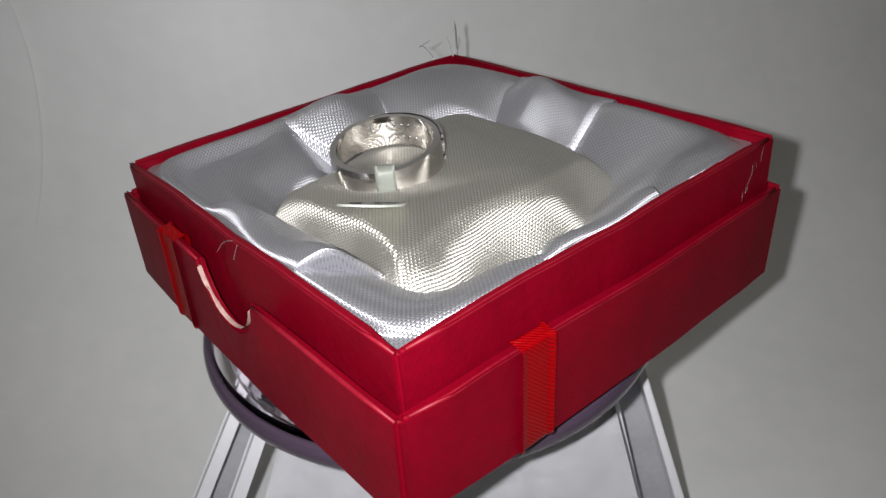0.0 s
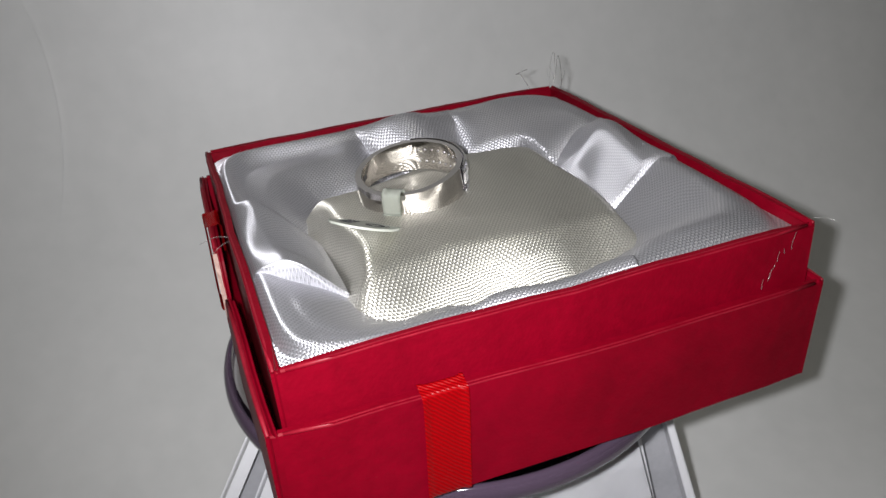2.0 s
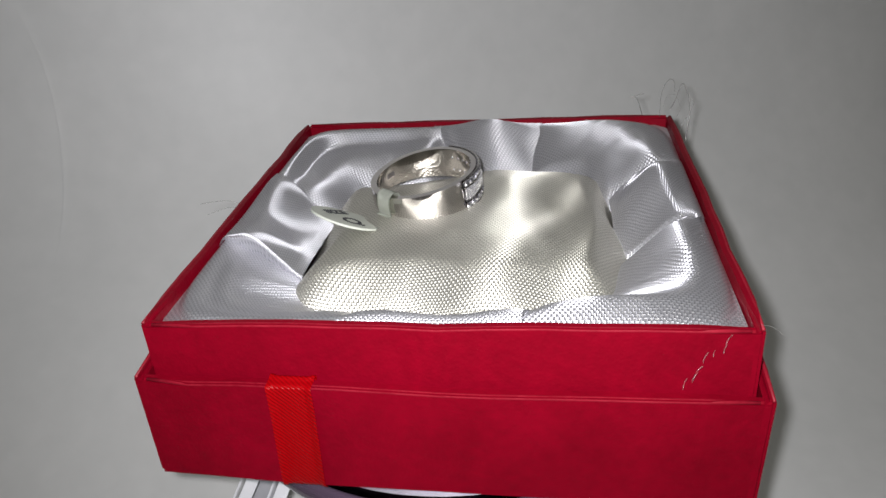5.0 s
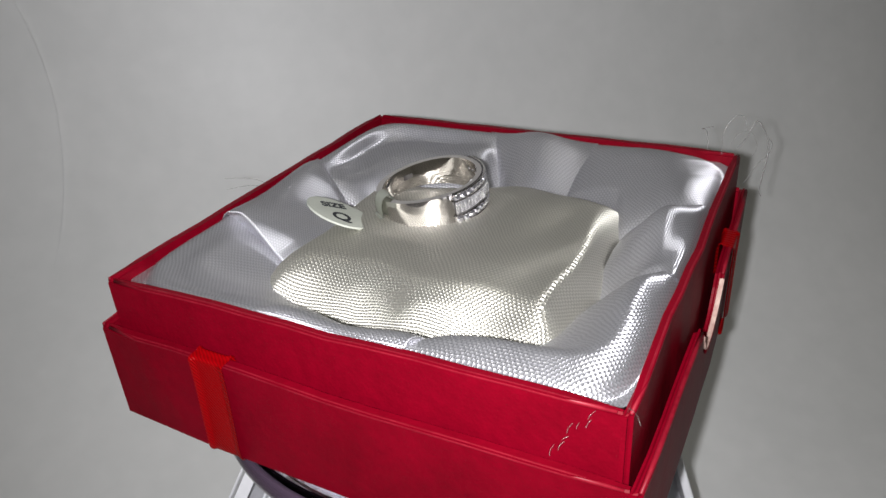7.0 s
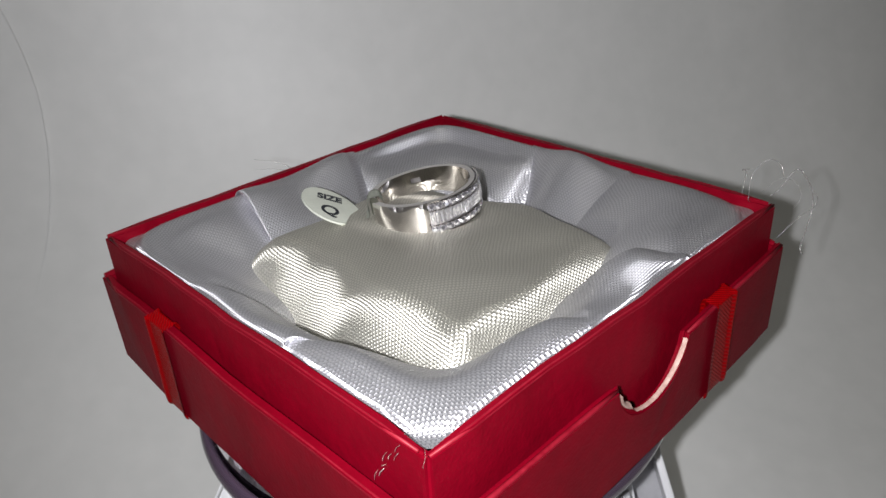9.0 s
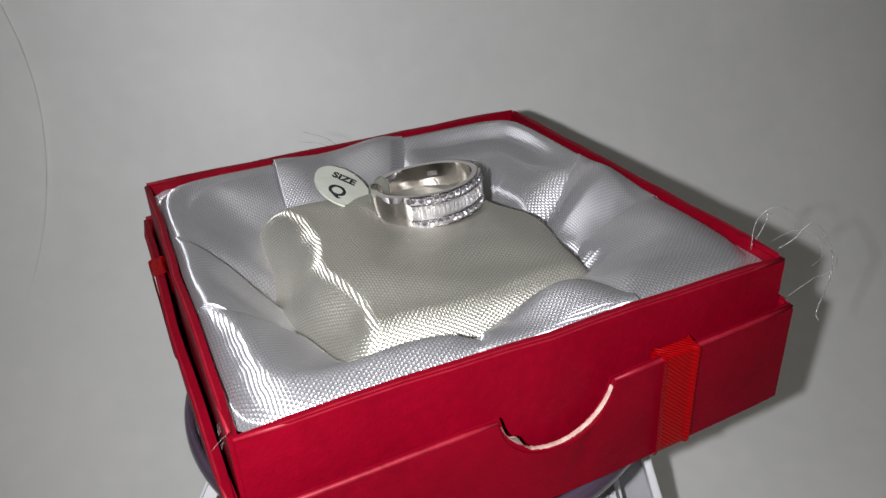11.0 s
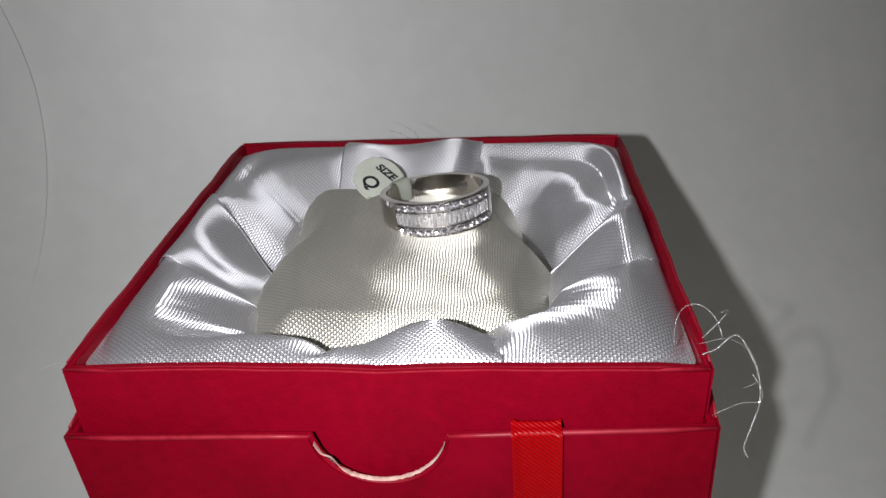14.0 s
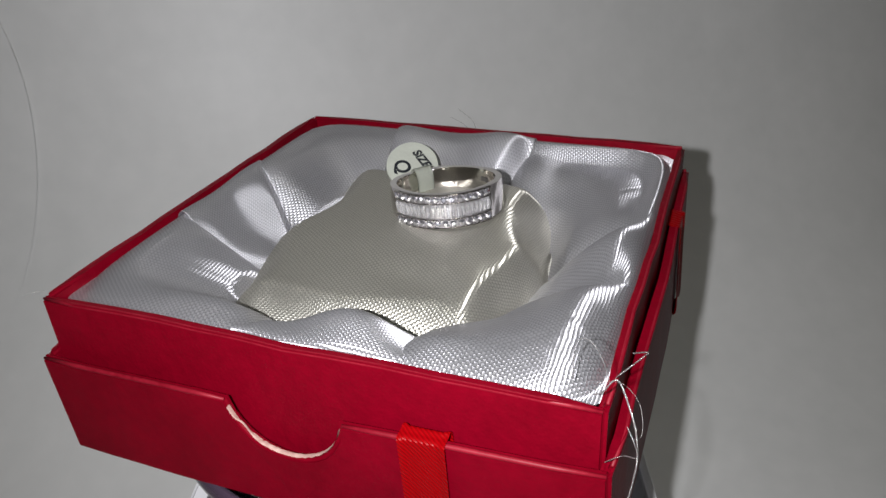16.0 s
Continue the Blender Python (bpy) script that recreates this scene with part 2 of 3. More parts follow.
# ---- the setting ----
def setting():
    # white sweep: base, curve, back wall; it stands askew, farther off on the right
    def place(x, s):
        back = 0.160 + 0.22 * x
        r = 0.15
        flat = 0.45 + back - r
        if s < flat:
            y, z = -0.45 + s, 0
        elif s < flat + r * 1.45:
            a = (s - flat) / r
            y, z = back - r + r * math.sin(a), r - r * math.cos(a)
        else:
            e = s - flat - r * 1.45
            y, z = back - r + r * math.sin(1.45) + e * math.cos(1.45), r - r * math.cos(1.45) + e * math.sin(1.45)
        return Vector((x, y + 0.0012 * noise.noise((x * 6, s * 6, 1)), z))

    def sweep(u, v):
        return place(lerp(-0.55, 0.55, u), v * 1.15)
    ob = new("backdrop", link_mesh("backdrop", grid(sweep, 60, 140), WHITE, True))
    tagged(ob, "seamless white paper sweep curving up behind the stand", "backdrop", kind="structure")

    # a second sheet with a bowed edge lying on the sweep
    def wing(u, v):
        s = lerp(0.46, 1.0, v)
        edge = -0.1295 - 2.0 * (s - 0.625) ** 2 - 2.0 * max(0, s - 0.625) ** 2
        x = lerp(-0.50, edge, u ** 0.5)
        lift = 0.0002 + 0.0026 * ease(0.54, 0.66, s)
        return place(x, s) + Vector((lift * 0.2, -lift, lift * 0.4))
    bm = grid(wing, 30, 90)
    ob = new("backdrop_wing", link_mesh("backdrop_wing", bm, WHITE, True))
    tagged(ob, "second white paper sheet with a bowed edge", "backdrop", kind="structure")
    # table, room
    bm = bmesh.new()
    box(bm, -0.8, -0.55, -0.04, 0.8, 0.6, -0.002)
    bevel(bm, 0.004)
    tagged(new("table", link_mesh("table", bm, TABLE)), "plain brown wooden table top under the sweep", "table", kind="structure")
    for name, dims in (("floor", (-1.6, -1.8, -0.84, 1.6, 1.4, -0.76)), ("ceiling", (-1.6, -1.8, 2.05, 1.6, 1.4, 2.12)), ("wall_north", (-1.6, 1.4, -0.84, 1.6, 1.48, 2.12)),
                       ("wall_south", (-1.6, -1.88, -0.84, 1.6, -1.8, 2.12)), ("wall_east", (1.6, -1.88, -0.84, 1.68, 1.48, 2.12)), ("wall_west", (-1.68, -1.88, -0.84, -1.6, 1.48, 2.12))):
        bm = bmesh.new()
        box(bm, *dims)
        tagged(new(name, link_mesh(name, bm, ROOM)), "plain painted " + name.split("_")[0] + " of the room", name.split("_")[0], kind="structure")


# ---- turntable ----
def turntable():
    plate = thing("turntable_plate", "clear acrylic turntable plate with a dark violet rim", "turntable plate")
    zt = -0.0296
    mid = Matrix.Translation(-Vector((SHIFT.x, SHIFT.y, 0)))
    prof = [(0.0005, zt - 0.0002), (0.0445, zt - 0.0002), (0.0445, zt - 0.0028), (0.0005, zt - 0.0028)]
    clear = [part("disc", lathe(prof), ACRYLIC, plate, m=mid)]
    r0 = 0.0455
    prof = [(r0 + 0.0011 * math.cos(a), zt - 0.0036 + 0.0023 * math.sin(a)) for a in [k * math.tau / 14 for k in range(14)]]
    part("rim", lathe(prof, 128), SMOKE, plate, "dark violet translucent rim", True, m=mid)
    prof = [(0.0405, zt - 0.0030), (0.0420, zt - 0.0030), (0.0420, zt - 0.0052), (0.0405, zt - 0.0052)]
    clear.append(part("inner_ring", lathe(prof, 96), ACRYLIC, plate, "clear moulded ring under the plate", m=mid))
    for ob in clear:
        ob.visible_shadow = False

    stand = thing("turntable_stand", "white plastic turntable stand with slotted splayed legs", "stand", False)
    zb = RIM + zt
    bm = bmesh.new()
    prof = [(0.0005, zb - 0.0062), (0.030, zb - 0.0062), (0.031, zb - 0.0075), (0.031, zb - 0.020), (0.0005, zb - 0.020)]
    part("hub", lathe(prof), STANDW, stand)
    # apron between the legs, sloping forward
    def apron(u, v):
        z = lerp(zb - 0.012, 0.0, v)
        left, right = lerp(-0.031, -0.064, v), lerp(0.031, 0.046, v)
        return (lerp(left, right, u), lerp(-0.012, -0.040, v) - 0.004 * math.cos(math.pi * (u - 0.5)), z)
    bm = grid(apron, 16, 16)
    bmesh.ops.solidify(bm, geom=list(bm.faces), thickness=0.003)
    part("apron", bm, STANDW, stand, "glossy white front apron", True)
    # each leg is a splayed channel: a grey web between two white flanges
    for s, foot, top, wide, narrow in ((-1, 0.0775, 0.0350, 1.0, 0.55), (1, 0.0530, 0.0340, 1.1, 0.55)):
        def bar(x0, x1, y0, y1):
            bm = bmesh.new()
            vs = box(bm, x0, y0, 0, x1, y1, 1)
            for v in vs:
                t = v.co.z
                v.co = Vector((s * (lerp(foot, top, t) + v.co.x * lerp(wide, narrow, t)), v.co.y - 0.009 + lerp(0.0, 0.006, t), lerp(0.0, zb - 0.008, t)))
            bevel(bm, 0.0005)
            return bm
        leg = part("leg", bar(-0.0066, 0.0066, 0.004, 0.006), STANDG, stand, "grey slotted leg web")
        part("flange", bar(0.0044, 0.0070, -0.006, 0.0035), STANDW, leg, "white leg flange")
        part("flange", bar(-0.0070, -0.0042, -0.006, 0.0035), STANDW, leg, "white leg flange")
        bm = bmesh.new()
        bmesh.ops.create_cone(bm, cap_ends=True, segments=20, radius1=0.0022, radius2=0.0018, depth=0.003)
        part("rubber_stop", bm, DARK, leg, m=pose(s * (top + 0.0035), -0.0105, zb - 0.022, 90))


# ---- the gift box: lid below, tray above ----
def wall_with_notch(length, z0, z1, thick, notch, ends=True, swell=0.0):
    """An upright board along x from -length/2 to length/2, its outer face at y = 0; notch: half width and depth of a thumb cut."""
    bm = bmesh.new()
    top = [(-length / 2, z1)]
    if notch:
        half, deep = notch
        r = (half * half + deep * deep) / (2 * deep)
        for k in range(25):
            x = lerp(-half, half, k / 24)
            top.append((x, z1 + (r - deep) - math.sqrt(max(0, r * r - x * x))))
    for k in range(1, 12):
        if not notch:
            top.append((lerp(-length / 2, length / 2, k / 12), z1))
    top.append((length / 2, z1))
    outline = [(-length / 2, z0)] + top + [(length / 2, z0)]
    front = [bm.verts.new((x, 0, z)) for x, z in outline]
    f = bm.faces.new(front)
    got = bmesh.ops.extrude_face_region(bm, geom=[f])
    for v in got["geom"]:
        if isinstance(v, bmesh.types.BMVert):
            v.co.y += thick
    keep = []
    for e in bm.edges:
        p, q = e.verts[0].co, e.verts[1].co
        upright = abs(p.x - q.x) < 1e-6 and abs(p.y - q.y) < 1e-6
        lengthwise = abs(p.y - q.y) < 1e-6 and not upright
        if lengthwise and e.calc_face_angle(0) > 1.0 and p.z > z0 + 1e-5:
            keep.append(e)
        elif ends and upright and p.y < 1e-6:
            keep.append(e)
        elif ends and not upright and not lengthwise and p.z > z1 - 1e-5 and abs(p.x) > length / 2 - 1e-5:
            keep.append(e)
    bmesh.ops.bevel(bm, geom=keep, offset=0.00065, segments=3, affect="EDGES")
    for k in range(1, 12):
        bmesh.ops.bisect_plane(bm, geom=bm.verts[:] + bm.edges[:] + bm.faces[:], plane_co=(lerp(-length / 2, length / 2, k / 12), 0, 0), plane_no=(1, 0, 0))
    for v in bm.verts:
        v.co.y -= bulge(v.co.x, length, swell)
    return dent(bm)


def bulge(x, length, swell):
    """How far the card bows outwards at x."""
    return swell * max(0.0, 1 - (2 * x / length) ** 2) ** 0.7


def dent(bm):
    """Hand-made unevenness of the wrapped card."""
    for v in bm.verts:
        n = noise.noise_vector(v.co * 130)
        if abs(v.co.x) < 0.038:
            v.co += Vector(n) * 0.00018 + Vector(noise.noise_vector(v.co * 45)) * 0.00036
    return bm


def worn_glint_edge(wall, length, z1, swell, spans):
    """The rubbed fold of paper along a wall's top edge, its highlight put into a lighter colour."""
    for x0, x1 in spans:
        line = []
        stops = [x0] + [x for x in (lerp(-length / 2, length / 2, k / 12) for k in range(1, 12)) if x0 < x < x1] + [x1]
        for x in stops:
            p = Vector((x, -bulge(x, length, swell), z1))
            if abs(x) < 0.038:
                p += Vector(noise.noise_vector(p * 130)) * 0.00018 + Vector(noise.noise_vector(p * 45)) * 0.00036
            line.append(p + Vector((0, 0.00034, -0.00034)))
        part("worn_glint_edge", tube(line, 0.00040, 8), WORN_GLINT, wall, "rubbed paper edge with its highlight in a lighter red", True)


def side_pose(k, out):
    """Sides in the order south, east, north, west; outer face at the distance out."""
    return pose(0, 0, 0, 0, 0, 90 * k) @ pose(0, -out, 0)


LID_TILT = pose(0.0002, 0, 0.0002, 0.4, 2.0, 0)
TRAY_TILT = pose(0.0001, 0.0005, -0.0007, -1.1, 0.8, 0)


def gift_box():
    lid = thing("upturned_box", "red leatherette card box lid with red ribbon, standing under the tray", "box")
    half, z0, z1 = 0.0459, -0.0282, -0.0091
    bm = bmesh.new()
    box(bm, -half + 0.0004, -half + 0.0004, z0, half - 0.0004, half - 0.0004, z0 + 0.0016)
    bevel(bm, 0.0004)
    part("top_panel", bm, RED, lid, m=LID_TILT)
    for k in range(4):
        notched = k in (1, 3)
        length = 2 * half if k % 2 else 2 * half - 0.0032
        w = part("side_wall", wall_with_notch(length, z0, z1, 0.0016, (0.0094, 0.0084) if notched else None, k % 2, 0.0009), RED, lid, m=LID_TILT @ side_pose(k, half))
        end = length / 2 - 0.0006
        worn_glint_edge(w, length, z1, 0.0009, ((-end, -0.0098), (0.0098, end)) if notched else ((-end, end),))
        if notched:
            # bare card along the thumb cut
            deep, hw = 0.0084, 0.0094
            r = (hw * hw + deep * deep) / (2 * deep)
            def cut(u, v):
                x = lerp(-hw * 0.97, hw * 0.97, u)
                z = z1 + (r - deep) - math.sqrt(r * r - x * x)
                rag = 0.00018 * noise.noise((x * 2500, v * 2, k)) + (0.0014 * math.exp(-((x + (0.0070 if k == 1 else 0.006)) / 0.0011) ** 2) if v < 0.5 else 0)
                return (x, lerp(-0.00020, 0.0006, v) - 0.00087, z + 0.00022 + (0.00012 * math.sin(v * math.pi)) + rag)
            part("torn_edge", grid(cut, 48, 3), CARD, w, "torn bare card along the thumb notch", True)
    # ribbons: folded over each wall's edge
    for k, at in ((0, -0.0215), (1, 0.0215), (2, 0.0215), (3, -0.0215)):
        wide = 0.0068
        path = smooth_path([(0, 0.0022, z1 - 0.006), (0, 0.0022, z1 + 0.0001), (0, 0.0008, z1 + 0.00035), (0, -0.0001, z1 + 0.0001), (0, -0.00025, z1 - 0.001), (0, -0.00025, z1 - 0.006), (0, -0.0004, z0 + 0.004), (0, -0.00035, z0 + 0.0004), (0, 0.0003, z0 - 0.0003)], 5)
        def strip(u, v):
            p = path[round(v * (len(path) - 1))]
            hem = 0.00035 if abs(u - 0.5) > 0.40 else 0
            return (at + (u - 0.5) * wide + 0.0003 * noise.noise((v * 3, k, 5)), p.y - (hem if p.y < 0.0005 else -hem) - bulge(at, 2 * half, 0.0009), p.z)
        bm = grid(strip, 14, len(path) - 1)
        part("ribbon", bm, RIBBON, lid, "bright red satin ribbon", True, m=LID_TILT @ side_pose(k, half))

    tray = thing("gift_box_tray", "open red leatherette jewellery box tray lined with pleated white satin", "jewellery box")
    half_x, half_y = 0.0436, 0.0444
    bm = bmesh.new()
    box(bm, -half_x + 0.001, -half_y + 0.001, -0.0266, half_x - 0.001, half_y - 0.001, -0.0250)
    part("bottom_panel", bm, RED, tray, m=TRAY_TILT)
    for k in range(4):
        length, out = (2 * half_y, half_x) if k % 2 else (2 * half_x - 0.0026, half_y)
        w = part("side_wall", wall_with_notch(length, -0.0262, 0.0, 0.0013, None, k % 2), RED, tray, m=TRAY_TILT @ side_pose(k, out))
        worn_glint_edge(w, length, 0.0, 0.0, ((-length / 2 + 0.0006, length / 2 - 0.0006),))
    # lining: a puffed sheet in each corner and a wide pleat over the middle of each side
    inner_x, inner_y = half_x - 0.0014, half_y - 0.0014

    def rim_point(a):
        c, q = abs(math.cos(a)), abs(math.sin(a))
        return min(inner_x / max(c, 1e-6), inner_y / max(q, 1e-6))

    def groove(a):
        """The line where the lining goes down beside the cushion."""
        c, q = abs(math.cos(a)), abs(math.sin(a))
        return 0.0242 / ((c ** 4.0 + q ** 4.0) ** 0.25)

    def corner_cloth(a0, a1, seed, flat, steep, rise, step):
        """Puffed cloth: nearly level by the rim for a stretch, then rolling down into the groove."""
        def fn(u, v):
            a = lerp(a0, a1, u)
            r0 = min(rim_point(a), 0.0585)
            r = lerp(r0, groove(a), v)
            x, y = r * math.cos(a), r * math.sin(a)
            dx, dy = (inner_x - abs(x)) * 1000, (inner_y - abs(y)) * 1000
            d = max(0.0, -4.0 * math.log(math.exp(-dx / 4.0) + math.exp(-dy / 4.0)))
            mid = math.sin(math.pi * u)
            level = flat * (0.35 + 0.65 * mid) + 1.6 * noise.noise((u * 2.3, seed, 0.5))
            over = max(0.0, d - level)
            z = -0.0020 + 0.0019 * (1 - math.exp(-d / 0.9)) - 0.00005 * d
            z -= 0.001 * steep * (math.sqrt(over * over + 9.0) - 3.0)
            z += (rise * ease(0.5, 6.5, d) - step * ease(1.0, 4.6, d)) * mid
            z -= 0.0030 * ease(0.80, 1.0, v)
            # drawn down beside the pleats
            width = r * (a1 - a0) * 1000
            for w in (u * width, (1 - u) * width):
                z -= 0.0048 * math.exp(-(w / 4.4) ** 2) * ease(1.0, 7.0, d)
            # soft drag folds from the pleat ends to the corner
            fold = math.sin(9.0 * u + 2.2 * v + seed) * math.sin(math.pi * v) * mid
            z += 0.0005 * fold + 0.0015 * noise.noise((x * 55, y * 55, seed)) * ease(1.0, 7.0, d)
            z += 0.00010 * noise.noise((x * 240, y * 240, seed + 4)) * ease(1.0, 5.0, d)
            return (x, y, max(z, -0.0168))
        return fn

    def pleat_cloth(k, x0, x1, flat, drop, shift, inset, arch):
        """A wide pleat hanging from the rim into the groove: an arched strip, one edge folded sharply under, leaning as it drops."""
        up = (1, 1, -1, 1)[k]
        edge = inner_x if k % 2 else inner_y

        def fn(u, v):
            t = u if up > 0 else 1 - u
            flat_t = min(1.0, t / 0.965)
            tuck = max(0.0, (t - 0.965) / 0.035)
            across = flat_t - 0.05 * tuck
            across = across if up > 0 else 1 - across
            lean = shift * ease(0.05, 1.0, v)
            x = lerp(x0, x1, across) + lean - (across - 0.5) * 0.0035 * ease(0.2, 1.0, v)
            y = -lerp(edge, inset, v)
            d = (edge + y) * 1000
            level = flat * (0.55 + 0.45 * flat_t)
            over = max(0.0, d - level)
            z = -0.0016 + 0.0019 * (1 - math.exp(-d / 0.8))
            z -= 0.001 * drop * (math.sqrt(over * over + 6.0) - 2.45)
            body = ease(0.0, 0.35, v)
            z += arch * (math.sin(math.pi * (0.10 + 0.72 * flat_t)) - 0.70) * body
            z += 0.0013 * math.sin(7.4 * flat_t + 1.5 * v + k * 2.1) * math.sin(math.pi * min(1, v * 1.1)) * (1 - tuck)
            z -= 0.0040 * tuck * ease(0, 0.25, v) + 0.0030 * (1 - ease(0, 0.13, flat_t)) * ease(0.05, 0.4, v)
            z += 0.0010 * noise.noise((x * 70, v * 1.4, k * 3.1)) * body
            z += 0.00010 * noise.noise((x * 260, y * 200, k + 2.0)) * body
            return (x, y, max(z, -0.0165))
        return fn
    # S, E, N, W: ends at the rim, level stretch, steepness, lean, inner end, arch
    pleats = ((-0.0150, 0.0120, 1.2, 1.10, 0.0075, 0.0265, 0.0026), (-0.0100, 0.0170, 6.5, 1.15, -0.0010, 0.0275, 0.0034), (-0.0140, 0.0115, 4.5, 0.95, -0.0060, 0.0250, 0.0048), (-0.0130, 0.0175, 5.0, 0.95, 0.0030, 0.0275, 0.0020))
    corners = ((5.0, 1.10, 0.0019, 0.0), (6.5, 0.75, 0.0018, 0.0), (9.0, 0.90, 0.0002, 0.0038), (4.5, 0.95, 0.0002, 0.0014))   # SE, NE, NW, SW
    turn = [pose(0, 0, 0, 0, 0, 90 * k) for k in range(4)]
    for k in range(4):
        x0, x1 = pleats[k][:2]
        bm = grid(pleat_cloth(k, *pleats[k]), 84, 60, uv=lambda u, v, x0=x0, x1=x1: (lerp(x0, x1, u), v * 0.0250))
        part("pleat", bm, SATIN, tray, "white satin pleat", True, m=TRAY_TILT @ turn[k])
        edge = inner_x if k % 2 else inner_y
        far = inner_y if k % 2 else inner_x
        n0 = pleats[(k + 1) % 4][0]
        a0 = -math.pi / 2 + k * math.pi / 2 + math.atan2(x1 - 0.0050, edge)
        a1 = k * math.pi / 2 + math.atan2(n0 + 0.0050, far)
        fn = corner_cloth(a0, a1, k * 7.7, *corners[k])
        bm = grid(fn, 90, 64)
        lay_cloth(bm, fn, 90, 64, True)
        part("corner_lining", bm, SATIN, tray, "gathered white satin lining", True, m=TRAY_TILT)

    def under(u, v):
        x, y = lerp(-inner_x, inner_x, u), lerp(-inner_y, inner_y, v)
        return (x, y, -0.0172 + 0.0006 * noise.noise((x * 150, y * 150, 2)))
    bm = grid(under, 40, 40, uv=lambda u, v: (u * 0.083, v * 0.083))
    part("lining_floor", bm, SATIN, tray, "white satin lining", True, m=TRAY_TILT)

    pillow = thing("cushion", "plump ivory satin cushion lying in the box", "cushion")
    def soft(x, r):
        x = max(0.0, x)
        return math.sqrt(x * x + r * r) - r

    def dome(u, v):
        a = u * math.tau
        c, q = abs(math.cos(a)), abs(math.sin(a))
        e = 30.5 / ((c ** 4.5 + q ** 4.5) ** (1 / 4.5))
        r = e * math.sin(v * math.pi / 2) ** 0.8
        x, y = r * math.cos(a), r * math.sin(a)
        # a boxy plump pillow: gently crowned, with soft wavy shoulders and steep sides
        south = -y - 11.0 - 1.3 * math.sin(x / 5.0 + 0.6)
        north = y - 11.0 - 1.2 * math.sin(x / 5.5 + 1.0) + 0.20 * max(0.0, 2.0 - x)
        west = -x - 14.0 - 0.8 * math.sin(y / 5.0)
        east = x - 8.0 - 1.0 * math.sin(y / 5.0 + 2.0)
        drops = (0.18 * soft(south, 1.5) + 1.2 * soft(south - 7.0, 3.6), 0.22 * soft(north, 1.5) + 1.5 * soft(north - 8.0, 2.8),
                 0.10 * soft(west, 2.0) + 1.4 * soft(west - 8.5, 3.2), 0.10 * soft(east, 2.5) + 1.3 * soft(east - 14.5, 3.0))
        fall = sum(g ** 2.2 for g in drops) ** (1 / 2.2)
        z = -1.6 - fall - 0.0010 * (x * x + y * y) - 0.5 * math.exp(-((x + 8) ** 2 + (y - 5) ** 2) / 160)
        away = min(1.0, max(0.0, ((x + 7) ** 2 + (y - 6) ** 2 - 80) / 150))
        slope = 0.4 + 0.6 * min(1.0, fall / 4)
        z += (2.7 * noise.noise((x * 0.055, y * 0.055, 3.3)) + 0.28 * math.sin(0.42 * x - 0.25 * y + 2.2 * noise.noise((x * 0.04, y * 0.04, 9.0)))) * slope * away
        z += 0.10 * noise.noise((x * 0.19, y * 0.19, 6.1)) * away
        z -= 2.5 * max(0.0, v - 0.9) * 10
        return (x * 0.001, y * 0.001, max(z, -16.5) * 0.001)
    bm = grid(dome, 160, 72, closed=True)
    lay_cloth(bm, dome, 160, 72)
    bmesh.ops.remove_doubles(bm, verts=bm.verts, dist=1e-6)
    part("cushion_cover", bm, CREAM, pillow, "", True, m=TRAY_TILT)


# ---- ring and tag ----
RING = pose(-0.0080, 0.0050, -0.0002, 1.5, -5.0, 15)   # its axis upright, the stones towards local +x


